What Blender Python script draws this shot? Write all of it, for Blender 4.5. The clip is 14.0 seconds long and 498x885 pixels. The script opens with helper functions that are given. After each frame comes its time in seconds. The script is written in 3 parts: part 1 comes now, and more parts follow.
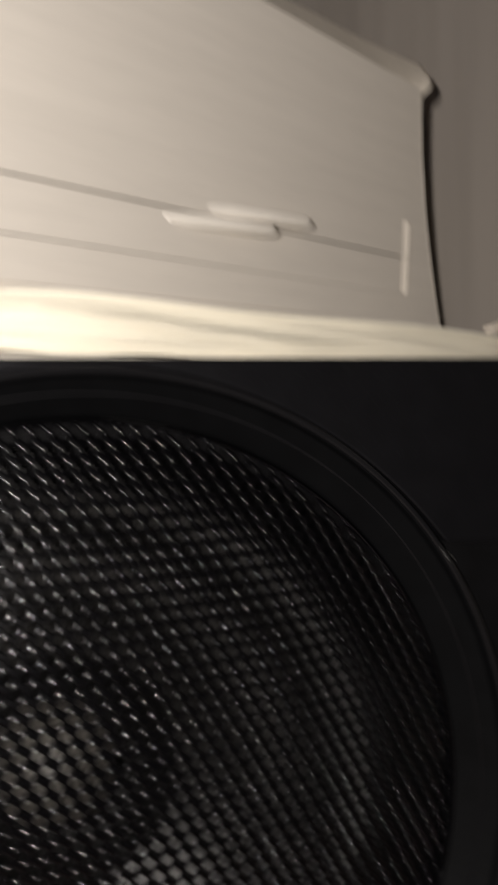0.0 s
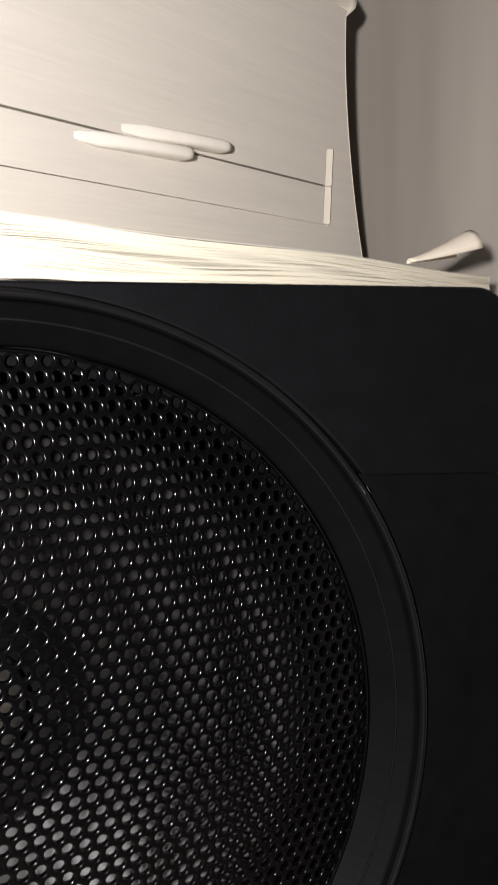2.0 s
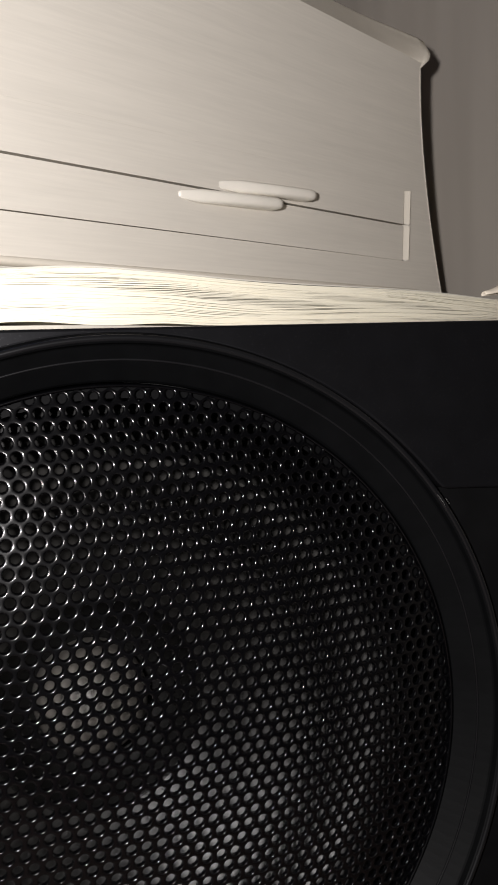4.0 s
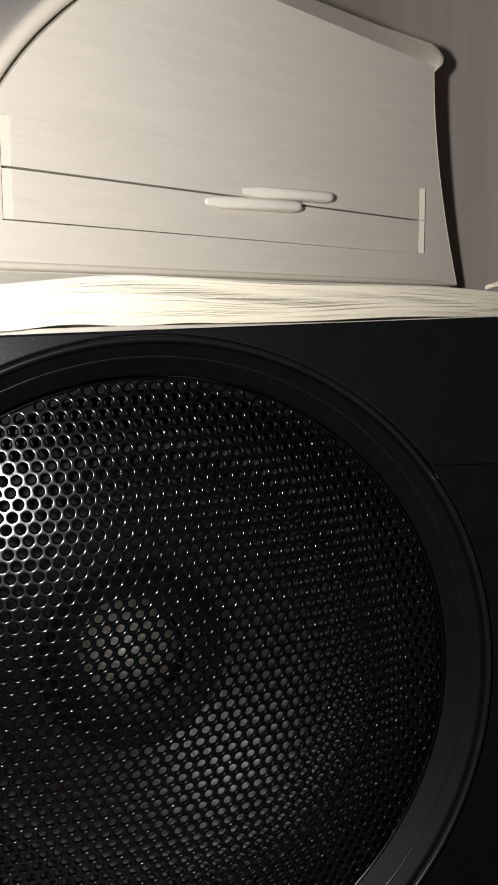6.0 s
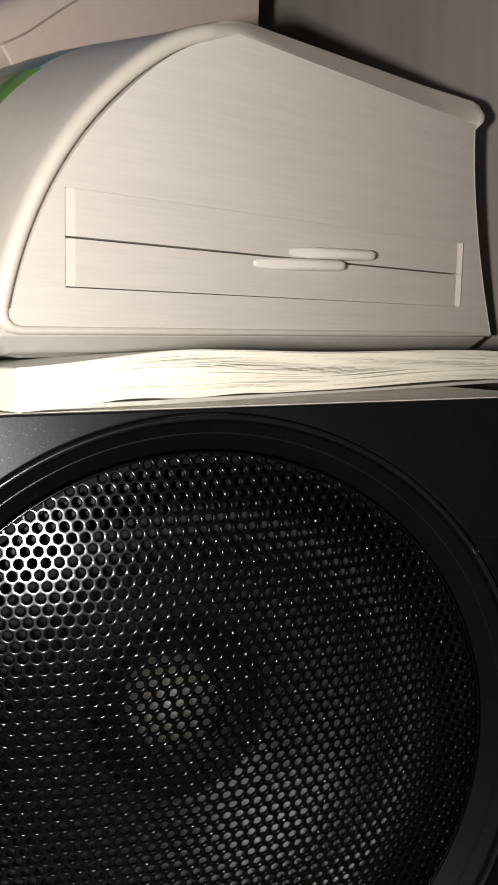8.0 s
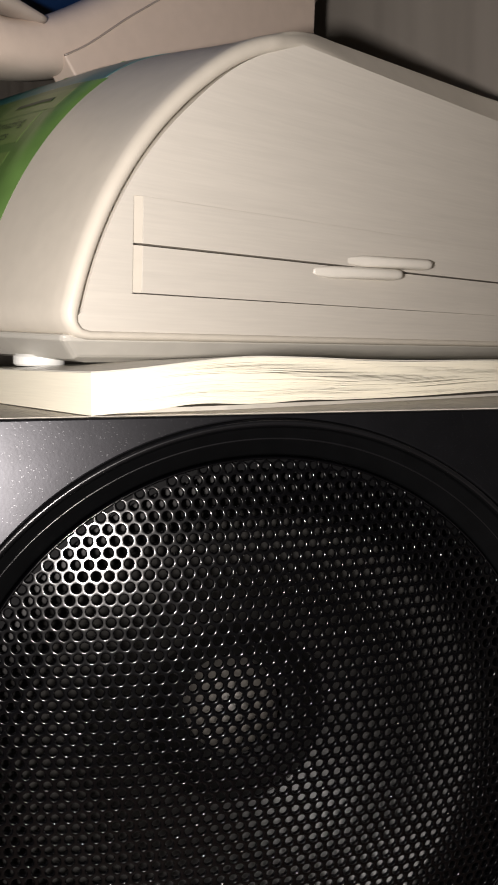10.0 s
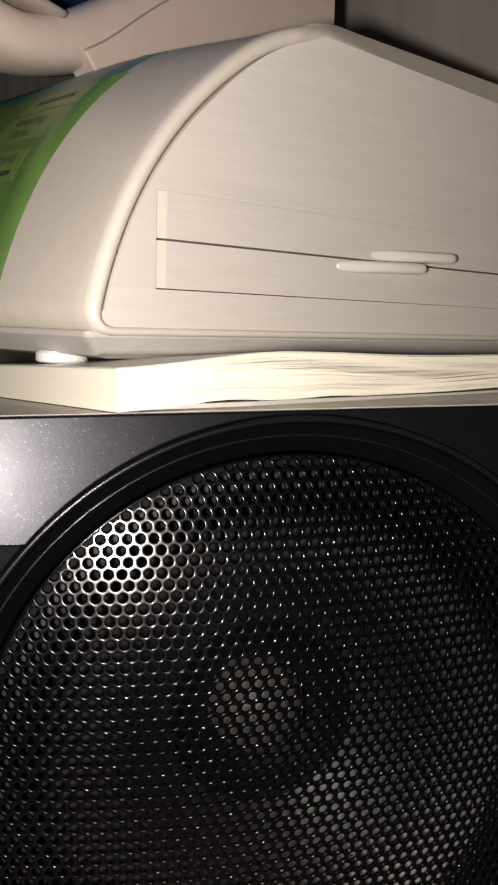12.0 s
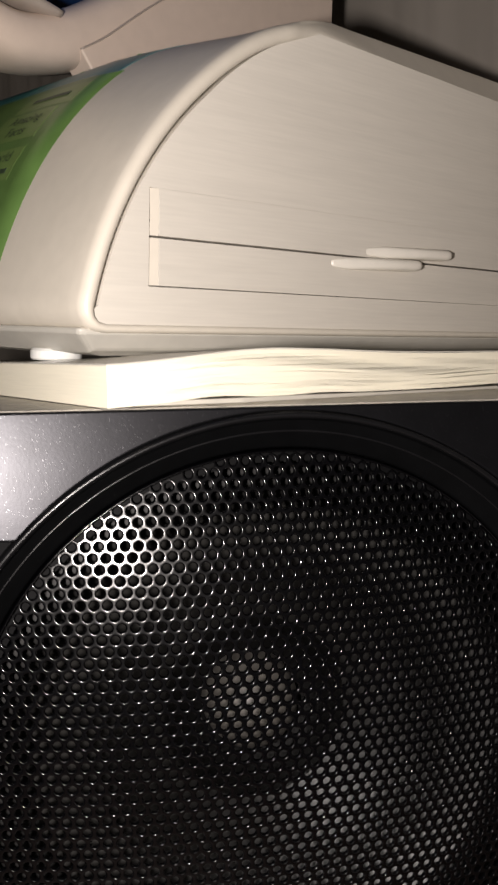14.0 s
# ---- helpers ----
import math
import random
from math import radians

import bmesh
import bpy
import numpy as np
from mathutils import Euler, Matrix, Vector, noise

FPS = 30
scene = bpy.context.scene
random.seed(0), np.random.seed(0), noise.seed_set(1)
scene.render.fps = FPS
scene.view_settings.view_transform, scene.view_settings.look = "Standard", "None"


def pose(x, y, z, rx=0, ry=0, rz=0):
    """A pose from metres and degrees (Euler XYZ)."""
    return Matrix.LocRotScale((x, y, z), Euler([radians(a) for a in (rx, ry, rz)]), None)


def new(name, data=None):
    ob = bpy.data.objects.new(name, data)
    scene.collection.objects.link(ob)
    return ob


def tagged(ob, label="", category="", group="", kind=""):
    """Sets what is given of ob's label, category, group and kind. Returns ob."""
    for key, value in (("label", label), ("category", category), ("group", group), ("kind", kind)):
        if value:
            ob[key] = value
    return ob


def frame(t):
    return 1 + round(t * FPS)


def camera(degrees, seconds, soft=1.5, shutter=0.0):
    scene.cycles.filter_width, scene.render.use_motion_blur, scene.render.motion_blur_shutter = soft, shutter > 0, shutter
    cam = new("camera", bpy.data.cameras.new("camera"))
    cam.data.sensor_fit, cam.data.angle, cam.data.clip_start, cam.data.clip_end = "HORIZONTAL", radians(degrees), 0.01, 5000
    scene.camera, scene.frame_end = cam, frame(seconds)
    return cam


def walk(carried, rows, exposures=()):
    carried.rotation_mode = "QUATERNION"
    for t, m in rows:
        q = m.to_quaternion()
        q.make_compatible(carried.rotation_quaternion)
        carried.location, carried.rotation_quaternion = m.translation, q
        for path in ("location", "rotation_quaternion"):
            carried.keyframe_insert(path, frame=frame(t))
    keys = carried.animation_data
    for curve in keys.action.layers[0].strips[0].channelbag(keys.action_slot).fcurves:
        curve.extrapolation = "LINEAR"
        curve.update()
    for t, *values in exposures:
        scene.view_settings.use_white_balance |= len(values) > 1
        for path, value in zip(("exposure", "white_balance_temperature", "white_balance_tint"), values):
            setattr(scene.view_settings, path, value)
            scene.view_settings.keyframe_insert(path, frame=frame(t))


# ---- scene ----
cam = camera(30.47, 14.0, soft=1.8, shutter=0.8)
PATH = [
    (0, pose(-0.0217, -0.1236, 0.0656, 86.69, 0.69, -20.27)),
    (0.1, pose(-0.0185, -0.1211, 0.0653, 84.97, 0.71, -21.21)),
    (0.2, pose(-0.0166, -0.1196, 0.0651, 83.94, 0.72, -21.77)),
    (0.3, pose(-0.0156, -0.1188, 0.0651, 83.41, 0.72, -22.07)),
    (0.5, pose(-0.0146, -0.1180, 0.0650, 82.88, 0.73, -22.36)),
    (1, pose(-0.0104, -0.1124, 0.0629, 81.12, 1.23, -23.81)),
    (1.5, pose(-0.0144, -0.1193, 0.0637, 81.72, 0.98, -24.01)),
    (2, pose(-0.0175, -0.1192, 0.0640, 82.81, 0.37, -24.81)),
    (2.5, pose(-0.0169, -0.1209, 0.0655, 83.69, 0.70, -24.58)),
    (2.8, pose(-0.0187, -0.1215, 0.0656, 83.84, 0.77, -24.38)),
    (2.9, pose(-0.0223, -0.1227, 0.0658, 84.14, 0.90, -23.97)),
    (3, pose(-0.0272, -0.1244, 0.0660, 84.56, 1.09, -23.40)),
    (3.1, pose(-0.0272, -0.1295, 0.0653, 84.47, 1.47, -22.40)),
    (3.5, pose(-0.0273, -0.1345, 0.0646, 84.39, 1.84, -21.40)),
    (3.7, pose(-0.0274, -0.1352, 0.0647, 84.75, 1.86, -20.76)),
    (5.8, pose(-0.0302, -0.1613, 0.0676, 83.13, 2.22, -17.01)),
    (6, pose(-0.0303, -0.1620, 0.0677, 83.56, 2.40, -17.15)),
    (6.5, pose(-0.0318, -0.1631, 0.0693, 83.79, 2.12, -17.10)),
    (7, pose(-0.0346, -0.1610, 0.0687, 83.74, 1.87, -16.96)),
    (7.5, pose(-0.0352, -0.1605, 0.0725, 83.69, 1.44, -16.64)),
    (8, pose(-0.0386, -0.1659, 0.0815, 84.03, 0.90, -16.04)),
    (8.5, pose(-0.0424, -0.1621, 0.0758, 84.73, 1.92, -15.83)),
    (8.7, pose(-0.0426, -0.1623, 0.0760, 85.20, 1.88, -15.48)),
    (11, pose(-0.0504, -0.1686, 0.0860, 84.09, -0.16, -13.64)),
    (11.5, pose(-0.0521, -0.1693, 0.0872, 84.78, 0.30, -13.29)),
    (12, pose(-0.0473, -0.1633, 0.0810, 84.37, 0.51, -13.03)),
    (12.5, pose(-0.0455, -0.1645, 0.0799, 84.29, 0.71, -12.89)),
    (13, pose(-0.0456, -0.1656, 0.0823, 84.85, 0.76, -12.59)),
    (13.5, pose(-0.0457, -0.1666, 0.0847, 84.17, 0.50, -12.41)),
    (14, pose(-0.0445, -0.1647, 0.0804, 84.33, 0.68, -12.64)),
]
EXPOSURES = [(0.0, -0.15, 6450, 15), (0.5, 0.3, 6450, 15), (1.0, 0.6, 6400, 15), (2.0, 0.55, 6200, 15), (2.5, 0.5, 6200, 14), (3.0, 0.3, 6150, 14), (3.5, 0.05, 6150, 14),
             (6.0, 0.0, 6200, 13), (8.5, -0.05, 6250, 13), (11.0, -0.17, 6500, 16), (14.0, -0.17, 6500, 16)]
walk(cam, PATH, EXPOSURES)

# ---- light: a phone torch held beside the lens, and a faint warm room ----
world = bpy.data.worlds.new("room_glow")
scene.world = world
world.use_nodes = True
world.node_tree.nodes["Background"].inputs[0].default_value = (1.0, 0.86, 0.72, 1)
world.node_tree.nodes["Background"].inputs[1].default_value = 0.02

torch_data = bpy.data.lights.new("torch", "POINT")
torch_data.energy = 3.6
torch_data.color = (1.0, 0.945, 0.865)
torch_data.shadow_soft_size = 0.006
torch = new("torch", torch_data)
torch.location = (-0.074, -0.164, 0.077)


# ---- materials ----
def material(name, base, rough=0.5, metal=0.0, spec=0.5, noise_scale=200.0, vary=0.08, bump=0.0, bump_scale=800.0,
             coarse=12.0, stretch=(1, 1, 1), coat=0.0, relief=0.0004):
    """A surface with colour varied at two scales and a fine relief."""
    m = bpy.data.materials.new(name)
    m.use_nodes = True
    nt = m.node_tree
    p = nt.nodes["Principled BSDF"]
    p.inputs["Roughness"].default_value = rough
    p.inputs["Metallic"].default_value = metal
    p.inputs["Specular IOR Level"].default_value = spec
    p.inputs["Coat Weight"].default_value = coat
    p.inputs["Coat Roughness"].default_value = rough * 0.9
    tc = nt.nodes.new("ShaderNodeTexCoord")
    mp = nt.nodes.new("ShaderNodeMapping")
    mp.inputs["Scale"].default_value = stretch
    nt.links.new(tc.outputs["Object"], mp.inputs[0])
    mix = None
    for scale, amount in ((noise_scale, vary), (coarse, vary * 0.8)):
        n = nt.nodes.new("ShaderNodeTexNoise")
        n.inputs["Scale"].default_value = scale
        n.inputs["Detail"].default_value = 6
        nt.links.new(mp.outputs[0], n.inputs["Vector"])
        r = nt.nodes.new("ShaderNodeMapRange")
        r.inputs["From Min"].default_value, r.inputs["From Max"].default_value = 0.3, 0.7
        r.inputs["To Min"].default_value, r.inputs["To Max"].default_value = 1 - amount, 1 + amount
        nt.links.new(n.outputs["Fac"], r.inputs["Value"])
        v = nt.nodes.new("ShaderNodeVectorMath")
        v.operation = "SCALE"
        if mix is None:
            v.inputs[0].default_value = base
        else:
            nt.links.new(mix.outputs[0], v.inputs[0])
        nt.links.new(r.outputs[0], v.inputs["Scale"])
        mix = v
    nt.links.new(mix.outputs[0], p.inputs["Base Color"])
    if bump:
        n = nt.nodes.new("ShaderNodeTexNoise")
        n.inputs["Scale"].default_value = bump_scale
        n.inputs["Detail"].default_value = 4
        nt.links.new(mp.outputs[0], n.inputs["Vector"])
        b = nt.nodes.new("ShaderNodeBump")
        b.inputs["Strength"].default_value = bump
        b.inputs["Distance"].default_value = relief
        nt.links.new(n.outputs["Fac"], b.inputs["Height"])
        nt.links.new(b.outputs[0], p.inputs["Normal"])
    return m


def speckled(name, base, rough, amount):
    """Metallic lacquer with small bright flakes."""
    m = material(name, base, rough, metal=0.75, vary=0.12, bump=0.02, bump_scale=1500)
    nt = m.node_tree
    p = nt.nodes["Principled BSDF"]
    tc = nt.nodes["Texture Coordinate"]
    vor = nt.nodes.new("ShaderNodeTexVoronoi")
    vor.inputs["Scale"].default_value = 4300
    nt.links.new(tc.outputs["Object"], vor.inputs["Vector"])
    sep = nt.nodes.new("ShaderNodeSeparateColor")
    nt.links.new(vor.outputs["Color"], sep.inputs[0])
    pick = nt.nodes.new("ShaderNodeMath")
    pick.operation = "GREATER_THAN"
    pick.inputs[1].default_value = amount
    nt.links.new(sep.outputs[0], pick.inputs[0])
    near = nt.nodes.new("ShaderNodeMath")
    near.operation = "LESS_THAN"
    near.inputs[1].default_value = 0.28
    nt.links.new(vor.outputs["Distance"], near.inputs[0])
    both = nt.nodes.new("ShaderNodeMath")
    both.operation = "MULTIPLY"
    nt.links.new(pick.outputs[0], both.inputs[0])
    nt.links.new(near.outputs[0], both.inputs[1])
    old = p.inputs["Base Color"].links[0].from_socket
    mixer = nt.nodes.new("ShaderNodeMix")
    mixer.data_type = "RGBA"
    nt.links.new(both.outputs[0], mixer.inputs["Factor"])
    nt.links.new(old, mixer.inputs["A"])
    mixer.inputs["B"].default_value = (0.085, 0.085, 0.088, 1)
    nt.links.new(mixer.outputs["Result"], p.inputs["Base Color"])
    full = nt.nodes.new("ShaderNodeMath")
    full.operation = "MAXIMUM"
    full.inputs[1].default_value = 0.75
    nt.links.new(both.outputs[0], full.inputs[0])
    nt.links.new(full.outputs[0], p.inputs["Metallic"])
    return m


M_PANEL = speckled("charcoal_lacquer", (0.0108, 0.0108, 0.0124), 0.33, 0.92)
M_BODY = material("black_plastic", (0.0022, 0.0022, 0.0024), 0.6, spec=0.06, vary=0.2, bump=0.05, bump_scale=2500)
M_BEZEL = material("black_rubber_bezel", (0.0020, 0.0021, 0.0023), 0.5, spec=0.05, vary=0.15, bump=0.03, bump_scale=2000)
M_LIP = material("glossy_black_trim", (0.004, 0.004, 0.0045), 0.25, spec=0.4, vary=0.1)
M_GRILLE = material("black_steel_mesh", (0.0008, 0.0008, 0.0011), 0.18, spec=0.44, vary=0.2)
M_CONE = material("satin_grey_cone", (0.015, 0.0143, 0.0131), 0.48, spec=0.8, vary=0.2, bump=0.1, bump_scale=900, coat=0.1)
# black for the rubber surround, and for the shade deep in the throat
M_THROAT = material("matt_black_shade_and_rubber", (0.004, 0.0038, 0.0035), 0.6, spec=0.3, vary=0.2)
M_CAP = material("satin_grey_dust_cap", (0.15, 0.14, 0.125), 0.5, spec=0.7, vary=0.15, bump=0.1, bump_scale=900, coat=0.1)
M_TOP = material("dusty_grey_board", (0.50, 0.465, 0.41), 0.45, vary=0.15, bump=0.3)
M_IVORY = material("ivory_plastic", (0.64, 0.59, 0.505), 0.42, vary=0.03, bump=0.06, bump_scale=1500)
M_TAB = material("white_plastic_tab", (0.80, 0.76, 0.68), 0.35, vary=0.03)
M_FACE = material("ivory_brushed_panel", (0.66, 0.62, 0.55), 0.5, vary=0.035, noise_scale=60, bump=0.07, bump_scale=60,
                  stretch=(1, 1, 26))
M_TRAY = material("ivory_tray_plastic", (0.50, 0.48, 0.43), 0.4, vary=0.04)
M_GREEN = material("green_printed_label", (0.088, 0.165, 0.043), 0.35, vary=0.12, noise_scale=90, coarse=25)
M_TEAL = material("teal_printed_band", (0.03, 0.16, 0.17), 0.35, vary=0.15)
M_LIME = material("lime_printed_patch", (0.13, 0.205, 0.058), 0.35, vary=0.08)
M_INK = material("dark_ink", (0.03, 0.05, 0.025), 0.5, vary=0.1)
M_PAGE = material("cream_paper", (0.80, 0.755, 0.62), 0.85, spec=0.2, vary=0.03, noise_scale=500, stretch=(0.15, 0.15, 6))
M_COVER = material("pale_glossy_card_cover", (0.60, 0.575, 0.51), 0.25, vary=0.05)
M_BACK = material("pale_card_back", (0.45, 0.425, 0.37), 0.5, vary=0.06)
M_FOOT = material("clear_silicone_foot", (0.75, 0.75, 0.72), 0.2, vary=0.03)
M_PIVOT = material("taupe_plastic", (0.34, 0.29, 0.25), 0.45, vary=0.05)
M_ARM = material("cream_arm_plastic", (0.62, 0.51, 0.43), 0.4, vary=0.03)
M_BLUE = material("blue_ocean_print", (0.015, 0.06, 0.20), 0.3, vary=0.35, noise_scale=40, coarse=14)
M_WALL = material("warm_grey_wall_paint", (0.31, 0.28, 0.245), 0.45, vary=0.06, noise_scale=30, bump=1.0, bump_scale=9, coarse=5, stretch=(1, 1, 0.10), relief=0.017)
# pale on purpose: unseen walls and ceiling throw torch light back as fill
M_ROOM = material("off_white_bounce_paint", (0.72, 0.68, 0.61), 0.7, vary=0.05, noise_scale=30, bump=0.2, bump_scale=60)
# pale grey standing in for a glint on the bezel's edge
M_GLINT = material("pale_glint_grey", (0.22, 0.22, 0.21), 0.4, vary=0.2)
M_DESK = material("dark_wood_desk", (0.06, 0.04, 0.03), 0.5, vary=0.2, stretch=(1, 12, 1))
M_PAPER = material("white_paper_slip", (0.78, 0.70, 0.58), 0.8, vary=0.04)


# ---- builders ----
def mesh_of(name, bm, mat, smooth=False):
    bmesh.ops.recalc_face_normals(bm, faces=bm.faces)
    me = bpy.data.meshes.new(name)
    bm.to_mesh(me)
    bm.free()
    me.materials.append(mat)
    if smooth:
        for f in me.polygons:
            f.use_smooth = True
    return me


def part(name, bm, mat, parent, label="", smooth=False, bevel=0.0):
    ob = new(name, mesh_of(name, bm, mat, smooth))
    ob.parent = parent
    if label:
        tagged(ob, label)
    if bevel:
        b = ob.modifiers.new("bevel", "BEVEL")
        b.width, b.segments, b.limit_method, b.angle_limit = bevel, 3, "ANGLE", radians(35)
    return ob


def thing(name, label, category, m=None, group="", kind=""):
    ob = new(name)
    ob.empty_display_size = 0.02
    if m is not None:
        ob.matrix_basis = m
    return tagged(ob, label, category, group, kind)


def box(lo, hi, bm=None):
    bm = bm or bmesh.new()
    v = [bm.verts.new((x, y, z)) for x in (lo[0], hi[0]) for y in (lo[1], hi[1]) for z in (lo[2], hi[2])]
    for q in ((0, 1, 3, 2), (4, 6, 7, 5), (0, 4, 5, 1), (2, 3, 7, 6), (0, 2, 6, 4), (1, 5, 7, 3)):
        bm.faces.new([v[i] for i in q])
    return bm


def lathe(profile, steps=128, closed=False):
    """Turn (radius, y) pairs round the y axis."""
    bm = bmesh.new()
    rings = []
    for r, y in profile:
        if r < 1e-6:
            rings.append([bm.verts.new((0, y, 0))])
        else:
            rings.append([bm.verts.new((r * math.cos(2 * math.pi * i / steps), y, r * math.sin(2 * math.pi * i / steps)))
                          for i in range(steps)])
    pairs = list(zip(rings, rings[1:])) + ([(rings[-1], rings[0])] if closed else [])
    for a, b in pairs:
        for i in range(steps):
            j = (i + 1) % steps
            if len(a) == 1:
                bm.faces.new((a[0], b[j], b[i]))
            elif len(b) == 1:
                bm.faces.new((a[i], a[j], b[0]))
            else:
                bm.faces.new((a[i], a[j], b[j], b[i]))
    return bm


def prism(outline, y0, y1):
    """A solid from an outline of (x, z), between two depths."""
    bm = bmesh.new()
    a = [bm.verts.new((x, y0, z)) for x, z in outline]
    b = [bm.verts.new((x, y1, z)) for x, z in outline]
    bm.faces.new(a)
    bm.faces.new(b[::-1])
    n = len(a)
    for i in range(n):
        bm.faces.new((a[i], b[i], b[(i + 1) % n], a[(i + 1) % n]))
    return bm


def loft(sections, cap=True, closed=True):
    """A skin over rings of points."""
    bm = bmesh.new()
    rings = [[bm.verts.new(p) for p in s] for s in sections]
    n = len(rings[0])
    for a, b in zip(rings, rings[1:]):
        for i in range(n if closed else n - 1):
            j = (i + 1) % n
            bm.faces.new((a[i], a[j], b[j], b[i]))
    if cap:
        bm.faces.new(rings[0][::-1])
        bm.faces.new(rings[-1])
    return bm


# ---- the room ----
BASE = Matrix.Translation((-0.0206, 0.0451, 0.0954)) @ Euler([radians(a) for a in (2.674, 0.343, 29.832)]).to_matrix().to_4x4()
ROOM = Matrix.Translation((-0.0206, 0.0451, 0.0)) @ Matrix.Rotation(radians(29.8), 4, "Z")
WALL_X = 0.220


def room_piece(name, lo, hi, mat, label, category):
    ob = new(name, mesh_of(name, box(lo, hi), mat))
    ob.matrix_basis = ROOM
    return tagged(ob, label, category, kind="structure")


room_piece("wall_1", (WALL_X, -2.2, -0.85), (WALL_X + 0.1, 1.6, 1.6), M_WALL, "warm grey painted wall close behind the globe", "wall")
# walls 2 to 4 and the ceiling stay out of view, reflecting fill light
room_piece("wall_2", (-2.6, 1.6, -0.85), (WALL_X + 0.1, 1.7, 1.6), M_ROOM, "unseen off-white wall, added to bounce torch light", "wall")
room_piece("wall_3", (-2.7, -2.2, -0.85), (-2.6, 1.7, 1.6), M_ROOM, "unseen off-white wall, added to bounce torch light", "wall")
room_piece("wall_4", (-2.7, -2.3, -0.85), (WALL_X + 0.1, -2.2, 1.6), M_ROOM, "unseen off-white wall, added to bounce torch light", "wall")
room_piece("floor", (-2.7, -2.3, -0.95), (WALL_X + 0.1, 1.7, -0.85), M_DESK, "dark wooden floor", "floor")
room_piece("ceiling", (-2.7, -2.3, 1.6), (WALL_X + 0.1, 1.7, 1.7), M_ROOM, "unseen pale ceiling, added to bounce torch light", "ceiling")
room_piece("desk", (-0.75, -0.30, -0.155), (WALL_X - 0.004, 0.75, -0.125), M_DESK, "dark wooden desk top against the wall", "desk")

# ---- loudspeaker ----
TOP, SIDE, RING, HOLE_R = 0.0702, 0.0865, 0.0693, 0.0617
BOTTOM = -0.115


def half_width(z):
    """Half the cabinet's width: a rounded head, a waist at the seam, a wider foot."""
    w = 0.0865 - 0.35 * max(0.0, z - 0.052) ** 1.0 * 0.12
    if z > TOP - 0.007:
        d = z - (TOP - 0.007)
        w -= 0.007 - math.sqrt(max(0.0, 0.007 ** 2 - d * d))
    if z < 0.050:
        w = 0.0865 - 0.0035 * min(1.0, (0.050 - z) / 0.0095) ** 1.5
    if z < 0.0405:
        w = 0.083 + 0.0045 * min(1.0, (0.0405 - z) / 0.006)
    return w - 0.0007


def seam(x):
    return 0.0447 - 0.056 * x


def columns(pieces, y0, y1):
    """A slab from columns of (x, low, high)."""
    bm = bmesh.new()
    for run in pieces:
        rows = [[bm.verts.new((x, y, z)) for y, z in ((y0, lo), (y0, hi), (y1, hi), (y1, lo))] for x, lo, hi in run]
        for a, b in zip(rows, rows[1:]):
            for i in range(4):
                bm.faces.new((a[i], a[(i + 1) % 4], b[(i + 1) % 4], b[i]))
        bm.faces.new(rows[0])
        bm.faces.new(rows[-1][::-1])
    return bm


def top_of(x):
    """The head's top line, rounded at the corners."""
    edge = 0.0857 - abs(x)
    if edge < 0.007:
        return TOP - 0.007 + math.sqrt(max(0.0, 0.007 ** 2 - (0.007 - edge) ** 2))
    return TOP


speaker = thing("loudspeaker", "black desktop loudspeaker with a domed round metal grille", "loudspeaker")
speaker.location = (0, 0, BOTTOM - 0.010)
UP = Matrix.Translation((0, 0, -(BOTTOM - 0.010)))


def spart(name, bm, mat, label="", smooth=False, bevel=0.0):
    bm.transform(UP)
    return part(name, bm, mat, speaker, label, smooth, bevel)


# head panel: everything above the seam and outside the bezel
xs = [-0.0857 + 0.1714 * i / 160 for i in range(161)]
run = []
for x in xs:
    low = seam(x)
    if abs(x) < RING:
        low = max(low, math.sqrt(RING ** 2 - x * x))
    low += 0.0095 * min(1.0, max(0.0, abs(x) - 0.083) / 0.0033)
    run.append((x, min(low, top_of(x) - 0.0002), top_of(x)))
bm = columns([run], 0.0, 0.006)
for v in bm.verts:
    if v.co.y < 0.003:
        v.co.y = -0.0016 + (v.co.z - 0.049) * 0.114  # the head leans back
spart("front_panel", bm, M_PANEL, "charcoal lacquered front panel with fine sparkle", bevel=0.0006)

# lower baffle: set back below the seam
left, right, under = [], [], []
for i in range(81):
    x = -0.0868 + (0.0868 - 0.04) * i / 80
    c = math.sqrt(max(0.0, RING ** 2 - x * x))
    for sgn, run in ((1, left), (-1, right)):
        hi = seam(sgn * x) - 0.0002 - 0.005 * min(1.0, max(0.0, abs(x) - 0.083) / 0.0036)
        if hi > c:
            run.append((sgn * x, c, hi))
for i in range(161):
    x = -0.0868 + 0.1736 * i / 160
    under.append((x, BOTTOM + 0.002, -math.sqrt(max(0.0, RING ** 2 - x * x))))
spart("lower_baffle", columns([left, right[::-1], under], 0.0008, 0.009), M_BODY, "matt black lower baffle")

spart("side_ledge", box((-0.0860, 0.0004, 0.0386), (-0.0566, 0.0030, 0.0397)), M_PANEL, "narrow grey side ledge", bevel=0.0003)

# cabinet shell
zs = [BOTTOM + 0.002 + (TOP - 0.0006 - BOTTOM - 0.002) * i / 90 for i in range(91)]
zs[-1] = TOP - 0.0005
outline = [(half_width(z), z) for z in zs] + [(-half_width(z), z) for z in reversed(zs)]
bm = bmesh.new()
front = [bm.verts.new((x * 0.997, 0.0055, z)) for x, z in outline]
back = [bm.verts.new((x * 0.95, 0.165, z)) for x, z in outline]
for i in range(len(front)):
    j = (i + 1) % len(front)
    bm.faces.new((front[i], front[j], back[j], back[i]))
bm.faces.new(back)
